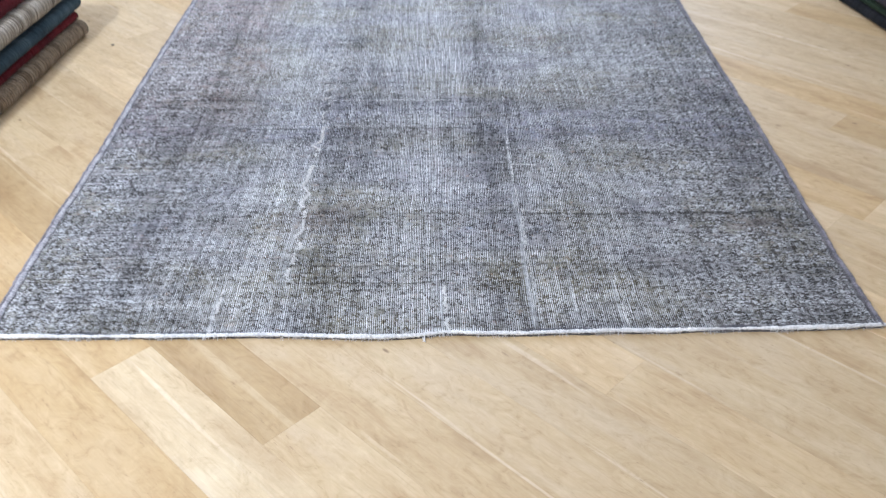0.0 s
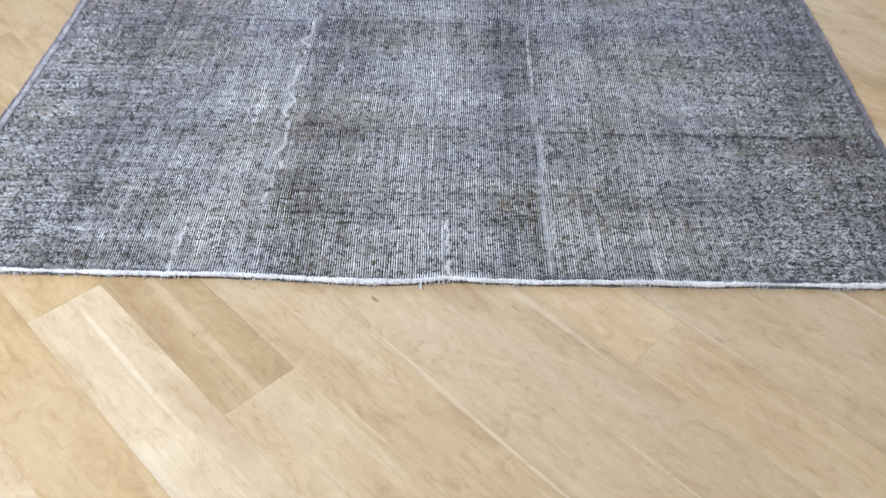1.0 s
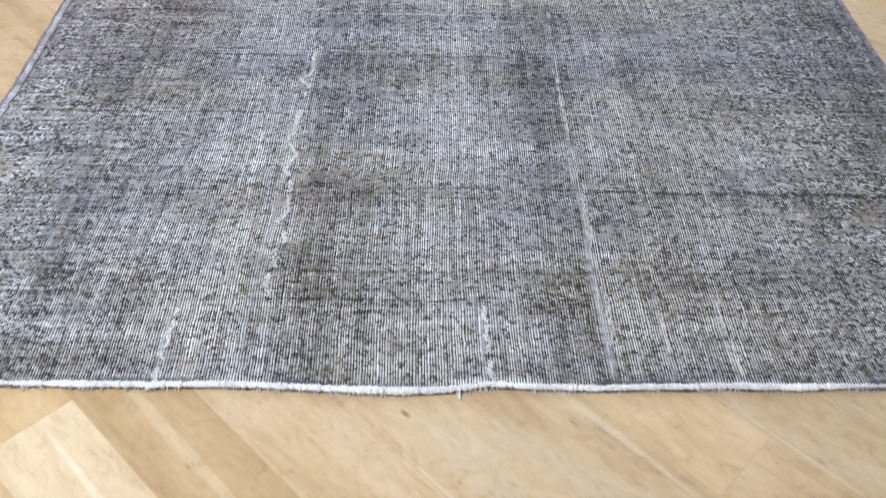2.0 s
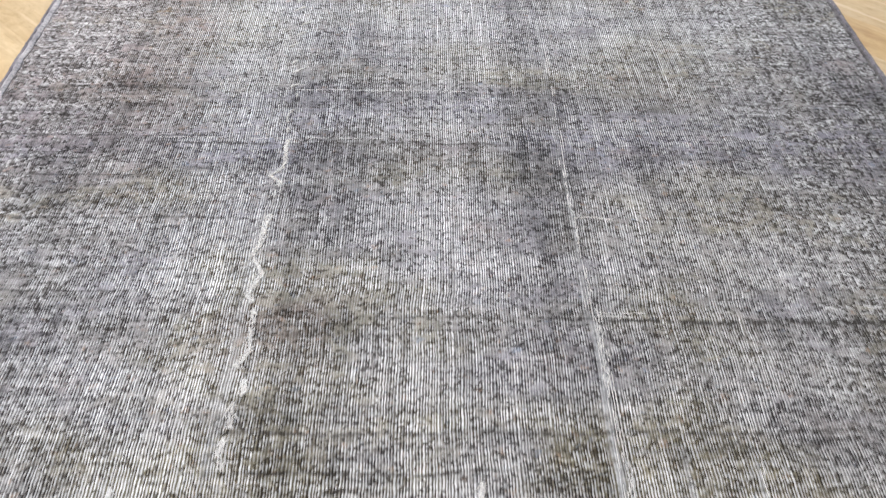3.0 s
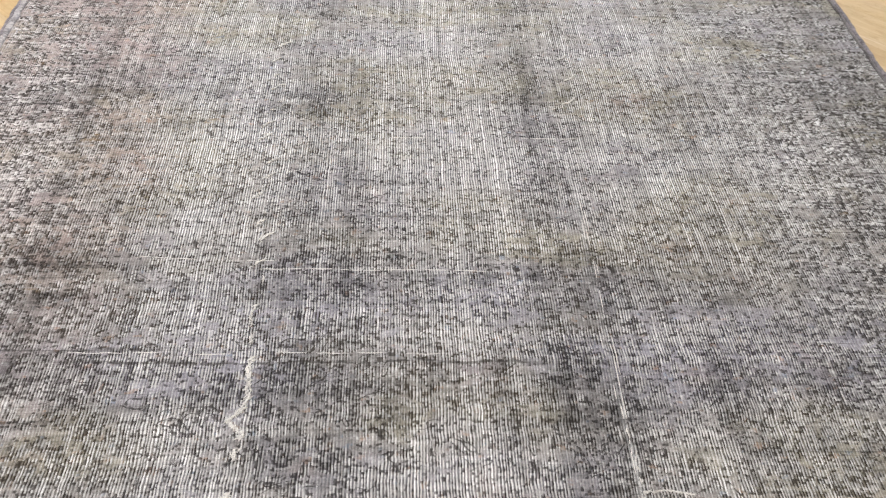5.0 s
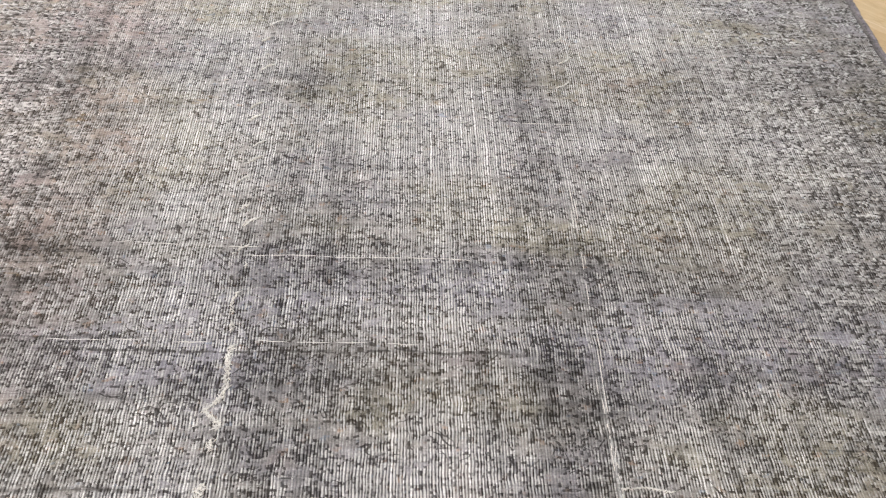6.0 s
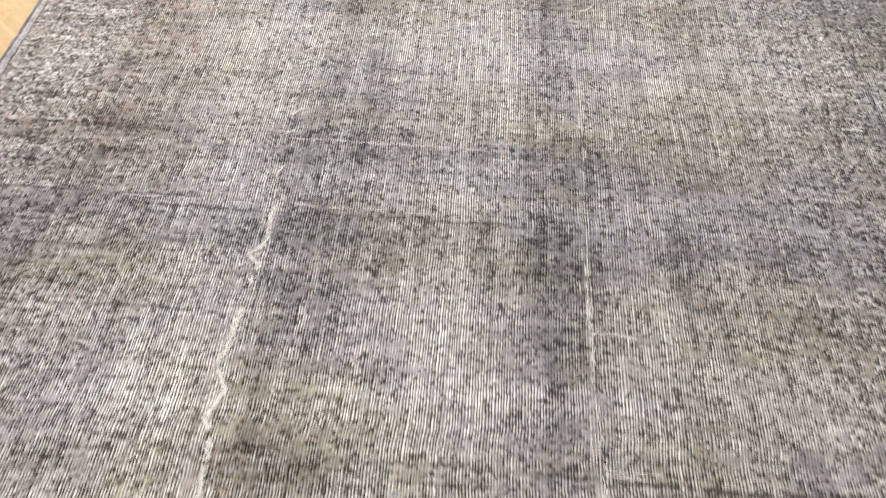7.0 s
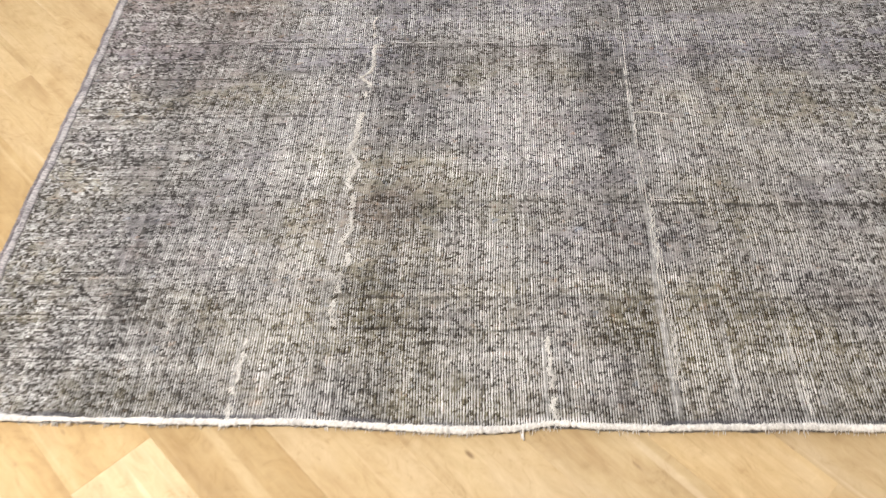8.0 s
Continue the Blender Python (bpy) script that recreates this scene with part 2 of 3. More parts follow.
    colour = n.mix(n.math("MULTIPLY", n.span(weft, 0.575, 0.66), n.math("ADD", n.math("MULTIPLY", side, 0.45), 0.22)), colour, black)
    # mended slits, where every warp lies white and close
    sway = about(field(9, 6, 5.0, 1.0), 0.012)
    for at_u, half, v0, v1, amount in ((0.266, 0.0085, 0.02, 0.49, 0.85), (0.259, 0.006, 0.48, 0.90, 0.5), (0.254, 0.006, 0.9, 1.5, 0.3),
                                       (0.060, 0.0045, 0.0, 0.168, 0.5), (-0.462, 0.005, 0.0, 0.168, 0.5), (0.466, 0.0045, 0.0, 0.19, 0.55),
                                       (0.366, 0.0065, 0.01, 0.22, 0.4), (-0.325, 0.012, 0.18, 0.75, 0.3), (0.034, 0.006, 0.4, 1.3, 0.2)):
        near = n.math("ABSOLUTE", n.math("SUBTRACT", n.math("ADD", u, sway), at_u))
        m = n.math("MULTIPLY", n.span(near, half, half * 0.45, 0.0, amount), n.math("MULTIPLY", n.span(v, v0 - 0.01, v0 + 0.01), n.span(v, v1 + 0.02, v1 - 0.02)))
        m = n.math("MULTIPLY", m, n.span(tuft, 0.34, 0.52, 0.35, 1.0))
        colour = n.mix(m, colour, n.mix(warp, (0.40, 0.385, 0.38), cotton))
    # worn lines across and up the border
    lines = 0.0
    wob = n.math("ADD", v, about(cloud, 0.032))
    for at_v, half, x0, x1, amount in ((0.478, 0.005, 0.28, 0.98, 1.05), (0.967, 0.0026, -0.58, 0.16, 0.95), (0.255, 0.004, -0.3, 0.85, 0.75),
                                       (0.188, 0.003, -0.32, 0.25, 0.75), (0.735, 0.0035, -0.93, -0.38, 0.9), (0.99, 0.0035, -0.95, -0.45, 0.85),
                                       (1.155, 0.003, -0.1, 0.3, 0.6), (0.60, 0.003, -0.93, -0.45, 0.75), (1.30, 0.004, -0.5, 0.5, 0.35), (0.484, 0.003, -0.15, 0.3, 0.5),
                                       (0.545, 0.003, -0.93, -0.5, 0.7), (0.93, 0.002, -0.95, -0.6, 0.7), (0.66, 0.002, -0.95, -0.6, 0.6), (1.52, 0.004, -0.9, -0.3, 0.4), (0.86, 0.0025, -0.93, -0.55, 0.6)):
        near = n.math("ABSOLUTE", n.math("SUBTRACT", wob, at_v))
        m = n.math("MULTIPLY", n.span(near, half * 1.5, half * 0.3, 0.0, amount * 0.8), n.span(u, x0 - 0.04, x0 + 0.06))
        m = n.math("MULTIPLY", m, n.span(u, x1 + 0.04, x1 - 0.06))
        m = n.math("MULTIPLY", m, n.span(tuft, 0.64, 0.46, 0.2, 1.0))
        lines = n.math("MAXIMUM", lines, m)
    for at_u, amount in ((0.875, 0.7), (0.945, 0.7), (0.99, 0.5), (-0.66, 0.5), (-0.70, 0.5), (-0.62, 0.35), (-0.58, 0.25)):
        near = n.math("ABSOLUTE", n.math("SUBTRACT", n.math("ADD", u, about(cloud, 0.016)), at_u))
        lines = n.math("MAXIMUM", lines, n.math("MULTIPLY", n.span(near, 0.005, 0.0012, 0.0, amount), n.span(streak, 0.60, 0.42)))
    colour = n.mix(lines, colour, (0.034, 0.029, 0.026))
    # by the binding: broken dark grey strip, or warps fraying white
    end = field(5, 5, 0.0, 0.0)
    colour = n.mix(n.math("MULTIPLY", n.span(v, 0.017, 0.011, 0.0, 0.75), n.span(end, 0.46, 0.56)), colour, (0.13, 0.127, 0.145))
    colour = n.mix(n.math("MULTIPLY", n.span(v, 0.022, 0.010, 0.0, 0.8), n.math("MULTIPLY", n.span(end, 0.50, 0.42), warp)), colour, (0.74, 0.73, 0.73))
    # tone over the whole rug: its dye, and the far sheen put in by along
    band = total(about(across, 2.35), about(along, 1.85), about(field(2.2, 24, 3.0, 6.1, 3, 0.6), 0.95), about(field(22, 1.8, 6.0, 1.1, 3, 0.6), 0.9),
                 about(cloud, 0.4), about(field(20, 26, 8.2, 1.1, 2, 0.6, 0.4), 0.6), about(field(48, 62, 5.7, 3.8, 3, 0.62, 0.3), 0.75),
                 about(upright, 0.75), about(streak, 0.75), about(fuzz, 0.5), 1.0)
    band = n.math("MULTIPLY", n.math("MAXIMUM", band, 0.3), TONE)
    grey = n.node("ShaderNodeCombineColor")
    for k, t in ((0, 0.962), (1, 0.998), (2, 1.055)):
        n.link(n.math("MULTIPLY", band, t), grey.inputs[k])
    colour = n.mix(1.0, colour, grey.outputs[0], "MULTIPLY")
    n.bump(total(n.math("MULTIPLY", warp, 0.35), n.math("MULTIPLY", tuft, 0.6), n.math("MULTIPLY", fuzz, 0.3)), 0.5, 0.002)
    return n.finish(colour, 0.95, 0.05)


def thread(name, dark, light, scale=220.0, stretch=1.0, sheen=0.2):
    """Wool or cotton cord with uneven colour and fine fibre relief."""
    n = Nodes(name)
    tc = n.node("ShaderNodeTexCoord")
    p = n.scaled(tc.outputs["Object"], 1, stretch, 1)
    a, b = n.noise(p, scale, 3, 0.6), n.noise(p, scale * 0.06, 3, 0.55)
    colour = n.ramp(n.math("ADD", n.math("MULTIPLY", a, 0.6), n.math("MULTIPLY", b, 0.4)), ((0.35, dark), (0.65, light)))
    n.bump(a, 0.6, 0.002)
    return n.finish(colour, 0.95, sheen)


def ribbed(name, stops, bands, ribs, sheen=0.2, cord=0.0):
    """Flat-woven rug with weft ribs across the fold, in uneven bands of colour; cord: the spacing of thick ribs."""
    n = Nodes(name)
    tc = n.node("ShaderNodeTexCoord")
    p = tc.outputs["Object"]
    xyz = n.node("ShaderNodeSeparateXYZ")
    n.link(p, xyz.inputs[0])
    band = n.noise(n.scaled(p, 2.5, bands, 2.5), 1, 4, 0.7)
    rib = n.noise(n.scaled(p, 8, ribs, 8), 1, 2, 0.6)
    fuzz = n.noise(p, 150, 4, 0.7)
    colour = n.ramp(n.math("ADD", n.math("MULTIPLY", band, 0.65), n.math("MULTIPLY", rib, 0.35)), stops)
    colour = n.mix(n.span(fuzz, 0.48, 0.66, 0.0, 0.6), colour, stops[0][1])
    height = n.math("ADD", rib, n.math("MULTIPLY", fuzz, 0.4))
    if cord:
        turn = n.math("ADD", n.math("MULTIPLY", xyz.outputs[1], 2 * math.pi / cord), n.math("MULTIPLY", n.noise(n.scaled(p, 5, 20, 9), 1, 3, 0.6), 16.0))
        # grooves between thick ribs: shade painted into the colour, besides the relief
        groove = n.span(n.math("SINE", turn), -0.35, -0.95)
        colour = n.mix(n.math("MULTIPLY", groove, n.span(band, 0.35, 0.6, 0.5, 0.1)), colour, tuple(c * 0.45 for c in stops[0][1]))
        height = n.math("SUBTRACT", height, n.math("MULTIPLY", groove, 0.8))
    n.bump(height, 0.7, 0.004)
    return n.finish(colour, 0.95, sheen)


def plaster(name, base):
    n = Nodes(name)
    tc = n.node("ShaderNodeTexCoord")
    a, b = n.noise(tc.outputs["Object"], 90, 3), n.noise(tc.outputs["Object"], 1.2, 3)
    colour = n.mix(n.span(b, 0.3, 0.7, 0.0, 0.15), base, tuple(c * 0.85 for c in base))
    n.bump(a, 0.15, 0.002)
    return n.finish(colour, 0.85)


OAK = oak()
WOOL = worn_wool()
SELVAGE = thread("lavender_grey_wool", (0.15, 0.143, 0.16), (0.52, 0.505, 0.53), 140, 2.5)
OUTER = thread("dark_mauve_wool", (0.08, 0.071, 0.084), (0.27, 0.25, 0.28), 150, 2.5)
DULL = thread("dull_grey_wool", (0.03, 0.026, 0.029), (0.20, 0.186, 0.195), 120, 2.5)
CORD = thread("white_cotton_cord", (0.50, 0.49, 0.50), (0.86, 0.845, 0.84), 260)
BACK = thread("grey_backing", (0.07, 0.065, 0.065), (0.20, 0.19, 0.19))
STITCH = thread("pale_mending_thread", (0.45, 0.44, 0.44), (0.76, 0.75, 0.745), 300)
WALL = plaster("white_plaster", (0.78, 0.76, 0.73))
SUBFLOOR = plaster("dark_subfloor", (0.10, 0.075, 0.05))


# ---- mesh helpers ----
def mesh_of(name, verts, faces, material, smooth=True):
    me = bpy.data.meshes.new(name)
    me.from_pydata([tuple(v) for v in verts], [], faces)
    me.materials.append(material)
    me.polygons.foreach_set("use_smooth", [smooth] * len(me.polygons))
    me.update()
    return me


def part(name, me, parent, label=""):
    ob = new(name, me)
    ob.parent = parent
    return tagged(ob, label)


def box(name, x0, x1, y0, y1, z0, z1, material, parent=None):
    v = [(x, y, z) for x in (x0, x1) for y in (y0, y1) for z in (z0, z1)]
    f = [(0, 1, 3, 2), (4, 6, 7, 5), (0, 4, 5, 1), (2, 3, 7, 6), (0, 2, 6, 4), (1, 5, 7, 3)]
    ob = new(name, mesh_of(name, v, f, material, False))
    ob.parent = parent
    return ob


def tube(path, radius, sides=6, flat=1.0):
    """Vertices and faces of a closed-ended tube along a list of points; radius is a number or one per point."""
    verts, faces = [], []
    for i, q in enumerate(path):
        a, b = Vector(path[max(i - 1, 0)]), Vector(path[min(i + 1, len(path) - 1)])
        d = (b - a).normalized() if (b - a).length > 1e-9 else Vector((1, 0, 0))
        s = d.cross(Vector((0, 0, 1)))
        s = s.normalized() if s.length > 1e-4 else Vector((1, 0, 0))
        t = s.cross(d)
        r = radius[i] if isinstance(radius, (list, tuple)) else radius
        for k in range(sides):
            w = 2 * math.pi * k / sides
            verts.append(Vector(q) + s * (r * math.cos(w)) + t * (r * flat * math.sin(w)))
    for i in range(len(path) - 1):
        for k in range(sides):
            a, b = i * sides + k, i * sides + (k + 1) % sides
            faces.append((a, b, b + sides, a + sides))
    faces.append(tuple(range(sides))[::-1])
    faces.append(tuple(range((len(path) - 1) * sides, len(path) * sides)))
    return verts, faces


def gather(pieces):
    verts, faces = [], []
    for v, f in pieces:
        o = len(verts)
        verts += v
        faces += [tuple(i + o for i in q) for q in f]
    return verts, faces


# ---- room ----
def room():
    x0, x1, y0, y1, h = ROOM
    wx0, wx1, wz0, wz1 = WALL_OPENING
    sx0, sx1, sy0, sy1 = CEILING_OPENING
    t = 0.2

    def setting(name, boxes, label, category):
        v, f = [], []
        for b in boxes:
            o = len(v)
            v += [(x, y, z) for x in b[:2] for y in b[2:4] for z in b[4:]]
            f += [tuple(i + o for i in q) for q in ((0, 1, 3, 2), (4, 6, 7, 5), (0, 4, 5, 1), (2, 3, 7, 6), (0, 2, 6, 4), (1, 5, 7, 3))]
        ob = new(name, mesh_of(name, v, f, WALL, False))
        return tagged(ob, label, category, kind="structure")

    # unseen walls and ceiling, added to enclose the room and hold the light openings
    setting("wall_north", [(x0, wx0, y1, y1 + t, 0, h), (wx1, x1, y1, y1 + t, 0, h), (wx0, wx1, y1, y1 + t, 0, wz0), (wx0, wx1, y1, y1 + t, wz1, h)],
            "unseen plain white plaster wall with an added wide light opening", "wall")
    setting("wall_south", [(x0, x1, y0 - t, y0, 0, h)], "plain white plaster wall closing the shop", "wall")
    setting("wall_west", [(x0 - t, x0, y0 - t, y1 + t, 0, h)], "plain white plaster wall beside the folded rugs", "wall")
    setting("wall_east", [(x1, x1 + t, y0 - t, y1 + t, 0, h)], "plain white plaster wall beside the dark rugs", "wall")
    setting("ceiling", [(x0, sx0, y0, y1, h, h + t), (sx1, x1, y0, y1, h, h + t), (sx0, sx1, y0, sy0, h, h + t), (sx0, sx1, sy1, y1, h, h + t)],
            "unseen plain white ceiling with an added square light opening", "ceiling")


room()


# ---- folded rugs on the floor ----
def folded_rug(name, m, width, thick, length, material, label, inner=None, wave=0.004, seed=0):
    """A rug folded twice; the rounded fold faces local +x at x = 0, the far end is y = 0, it runs to y = -length."""
    thing = new(name)
    thing.matrix_world = m
    rng = random.Random(seed)
    sheet = thick / 4.15
    ny = 170
    layers = (("outer_fold", thick / 2 - 0.001, 0.0, material), ("inner_fold", thick / 2 - sheet * 1.06, sheet * 1.05, inner or material))
    for pname, r, inset, mat in layers:
        prof = []
        nb = 8
        for i in range(nb):
            prof.append((-width + (width - inset - r) * i / nb, -r))
        for i in range(15):
            a = -math.pi / 2 + math.pi * i / 14
            prof.append((-inset - r + inset + r * math.cos(a) - inset, r * math.sin(a)))
        for i in range(nb):
            prof.append((-inset - r - (width - inset - r) * (i + 1) / nb, r))
        ring = []
        for i, (px, pz) in enumerate(prof):
            a, b = prof[max(i - 1, 0)], prof[min(i + 1, len(prof) - 1)]
            dx, dz = b[0] - a[0], b[1] - a[1]
            q = math.hypot(dx, dz)
            ring.append((px, pz, px - dz / q * sheet, pz + dx / q * sheet))
        prof2 = [(a, b) for a, b, _, _ in ring] + [(c, d) for _, _, c, d in reversed(ring)]
        k = len(prof2)
        verts, faces = [], []
        phase = rng.random() * 9
        for j in range(ny + 1):
            y = -length * j / ny
            for px, pz in prof2:
                edge = min(1.0, max(0.0, (px + 0.3) / 0.3))
                dx = (wave * noise.noise((phase, y * 4.5, pz * 4)) + 0.0016 * noise.noise((phase + 3, y * 38, pz * 14)) + 0.0009 * noise.noise((phase, y * 95, pz * 30))) * edge
                dz = wave * 0.5 * noise.noise((phase + 5, y * 3.5, px * 2)) * (0 if pz < -r + sheet * 1.2 else 1)
                dy = 0.010 * noise.noise((px * 6, phase + 2, pz * 20)) if j == 0 else 0.0
                verts.append((px + dx, y + dy, pz + thick / 2 + dz))
        for j in range(ny):
            for i in range(k):
                a, b = j * k + i, j * k + (i + 1) % k
                faces.append((a, b, b + k, a + k))
        half = k // 2
        for i in range(half - 1):
            faces.append((i, k - 1 - i, k - 2 - i, i + 1))
            o = ny * k
            faces.append((o + i, o + i + 1, o + k - 2 - i, o + k - 1 - i))
        part(pname, mesh_of(pname, verts, faces, mat), thing)
    return tagged(thing, label, "folded rug", "stacked folded rugs")


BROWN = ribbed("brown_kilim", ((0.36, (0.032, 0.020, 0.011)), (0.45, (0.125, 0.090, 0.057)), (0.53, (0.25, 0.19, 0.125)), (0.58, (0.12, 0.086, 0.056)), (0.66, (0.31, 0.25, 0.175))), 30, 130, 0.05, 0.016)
RED = ribbed("dark_red_wool", ((0.38, (0.022, 0.002, 0.004)), (0.5, (0.070, 0.005, 0.008)), (0.62, (0.115, 0.010, 0.013))), 5, 120, 0.03)
BLUE = ribbed("slate_blue_wool", ((0.38, (0.015, 0.025, 0.033)), (0.5, (0.033, 0.052, 0.066)), (0.62, (0.065, 0.090, 0.105))), 4, 160, 0.03)
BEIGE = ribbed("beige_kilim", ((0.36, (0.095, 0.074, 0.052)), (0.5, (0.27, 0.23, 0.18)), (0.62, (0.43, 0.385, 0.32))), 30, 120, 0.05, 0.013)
COAL = ribbed("charcoal_wool", ((0.38, (0.006, 0.006, 0.007)), (0.6, (0.020, 0.020, 0.023))), 5, 120, 0.03)
PLUM = ribbed("plum_grey_wool", ((0.38, (0.030, 0.027, 0.036)), (0.62, (0.080, 0.070, 0.090))), 6, 150, 0.03)
GREEN = ribbed("dark_green_wool", ((0.38, (0.010, 0.018, 0.009)), (0.62, (0.030, 0.045, 0.025))), 6, 150, 0.03)

LEAN = -4.8
z = 0.0
for thick, back, end, mat, label in (
        (0.066, 0.0, 0.0, BROWN, "brown striped flat-woven rug folded on the oak floor"),
        (0.034, 0.026, -0.01, RED, "dark red wool rug folded within a stack"),
        (0.050, 0.016, 0.02, BLUE, "slate blue wool rug folded within a stack"),
        # added dark layer in place of the shadow gap under the beige rug
        (0.012, 0.050, 0.0, COAL, "thin charcoal filler standing for a shadow gap within a stack"),
        (0.072, 0.012, 0.06, BEIGE, "beige ribbed flat-woven rug folded within a stack"),
        (0.050, 0.040, 0.02, RED, "dark red wool rug folded high in a stack"),
        (0.050, 0.050, 0.02, COAL, "charcoal wool rug folded on top of a stack")):
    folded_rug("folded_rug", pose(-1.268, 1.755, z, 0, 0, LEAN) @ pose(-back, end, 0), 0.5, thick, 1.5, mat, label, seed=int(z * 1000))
    z += thick + 0.0005

z = 0.0
for thick, back, mat, label in (
        # black bottom layer: dark rug edge with the shadow strip at its foot
        (0.042, 0.0, COAL, "black folded layer, dark edge and shadow strip at the stack's foot"),
        (0.022, 0.012, GREEN, "thin dark green rug folded within a stack"),
        (0.085, 0.006, PLUM, "plum grey wool rug folded on top of dark rugs")):
    folded_rug("folded_rug", pose(1.848, 1.2, z, 0, 0, 180 + 9.3) @ pose(-back, 0, 0), 0.5, thick, 1.5, mat, label, seed=70 + int(z * 1000))
    z += thick + 0.0005


# ---- the large worn rug ----
LEFT, RIGHT, LENGTH = -0.954, 1.039, 3.05


def edge_near(x):
    """How far the near end of the rug wanders, in metres along y."""
    e = 0.0005 + 0.010 * x * x + 0.004 * x - 0.008 * math.exp(-((x + 0.10) / 0.14) ** 2) + 0.006 * math.exp(-((x - 0.07) / 0.05) ** 2)
    return e + 0.002 * noise.noise((x * 5, 0.4, 0)) + 0.002 * noise.noise((x * 13, 4.4, 0))


def edge_side(y, s):
    drift = 0.006 * math.tanh((y - 0.9) / 0.4) if s else 0.0
    return drift + 0.005 * noise.noise((s, y * 1.7, 2)) + 0.0035 * noise.noise((s, y * 9, 5)) + 0.0015 * noise.noise((s, y * 30, 9))


def lie(x, y):
    """Height of the rug's face over the floor."""
    h = 0.0065 + 0.0012 * noise.noise((x * 3, y * 2.2, 0)) + 0.0006 * noise.noise((x * 12, y * 7, 3))
    h += 0.0022 * math.exp(-((y - 0.49) / 0.012) ** 2) * (1 if x > 0.2 else 0.35) - 0.0012 * math.exp(-((y - 0.472) / 0.010) ** 2)
    h += 0.0016 * math.exp(-((y - 0.975) / 0.010) ** 2)
    return max(h, 0.003)


def big_rug():
    rug = new("rug")
    tagged(rug, "worn grey overdyed wool rug with bare pale warp threads", "rug")
    per, ny = 4, 122
    nx = int(round((RIGHT - LEFT) / PITCH)) * per
    us = LEFT + np.arange(nx + 1) * (PITCH / per)
    us[-1] = RIGHT
    vs = np.linspace(0, 1, ny + 1) ** 1.25 * LENGTH
    ridge = 0.00006 * np.sin(us * 2 * math.pi / PITCH)
    # coarse field of place and height, spread to the fine grid
    coarse = np.linspace(LEFT, RIGHT, 141)
    verts = np.zeros(((nx + 1) * (ny + 1), 3))
    near = np.interp(us, coarse, [edge_near(x) for x in coarse])
    for j, y in enumerate(vs):
        fade = max(0.0, 1 - y / 0.4)
        side = np.interp(us, (LEFT, RIGHT), (edge_side(y, 0.0), edge_side(y, 7.0)))
        wob = np.interp(us, coarse, [0.0035 * noise.noise((x * 2, y * 3, 8)) + 0.0008 * noise.noise((x * 16, y * 12, 1)) for x in coarse])
        z = np.interp(us, coarse, [lie(x, y) for x in coarse])
        row = slice(j * (nx + 1), (j + 1) * (nx + 1))
        verts[row, 0] = us + side + wob
        verts[row, 1] = y + near * fade
        verts[row, 2] = z + ridge
    a = (np.arange(ny)[:, None] * (nx + 1) + np.arange(nx)[None, :]).ravel()
    quads = np.stack((a, a + 1, a + nx + 2, a + nx + 1), 1)
    me = bpy.data.meshes.new("field")
    me.vertices.add(len(verts)), me.loops.add(quads.size), me.polygons.add(len(quads))
    me.vertices.foreach_set("co", verts.ravel())
    me.loops.foreach_set("vertex_index", quads.ravel())
    me.polygons.foreach_set("loop_start", np.arange(0, quads.size, 4))
    me.polygons.foreach_set("loop_total", np.full(len(quads), 4))
    uvs = me.uv_layers.new(name="weave")
    grid = np.stack((np.tile(us, ny + 1), np.repeat(vs, nx + 1)), 1)
    uvs.data.foreach_set("uv", grid[quads.ravel()].ravel())
    me.polygons.foreach_set("use_smooth", np.ones(len(quads), bool))
    me.materials.append(WOOL)
    me.update(), me.validate()
    part("field", me, rug, "low mottled grey pile with bare warps")

    # underside, seen as the dark lower edge; it also stands for the binding's shadow line
    xs = [LEFT + 0.008 + (RIGHT - LEFT - 0.016) * i / 600 for i in range(601)]
    v, f = [], []
    for x in xs:
        e = edge_near(x) - 0.0028 - 0.0022 * noise.noise((x * 20, 3, 3)) - 0.0016 * noise.noise((x * 110, 3, 6))
        v += [(x, e - 0.001, 0.0004), (x, e - 0.001, 0.0035), (x, LENGTH - 0.01, 0.0035), (x, LENGTH - 0.01, 0.0004)]
    for i in range(600):
        for k in range(4):
            p, q = i * 4 + k, i * 4 + (k + 1) % 4
            f.append((p, q, q + 4, p + 4))
    part("backing", mesh_of("backing", v, f, BACK), rug, "dark grey backing, its edge standing for the binding's shadow line")

    # overcast sides: a dark outer cord and a paler flattened one, wound with yarn
    for s, x, outer, inner in ((0.0, LEFT, OUTER, SELVAGE), (7.0, RIGHT, OUTER, DULL)):
        path, rad = [], []
        for i in range(620):
            y = -0.002 + (LENGTH + 0.002) * i / 619
            path.append((x + edge_side(y, s) + 0.0018 * noise.noise((s, y * 35, 3)), y + edge_near(x) * max(0, 1 - y / 0.4), 0.0068 + 0.001 * noise.noise((s, y * 5, 1))))
            rad.append(0.0052 + 0.0012 * noise.noise((s + 3, y * 22, 1)) + 0.0014 * noise.noise((s, y * 90, 4)))
        v, f = tube(path, rad, 10, 0.8)
        part("selvage", mesh_of("selvage", v, f, outer), rug, "dark mauve overcast side cord")
        into = 1 if s == 0 else -1
        path = [(px + into * (0.0095 + 0.0015 * noise.noise((s, py * 20, 9))), py, pz + 0.0004) for px, py, pz in path]
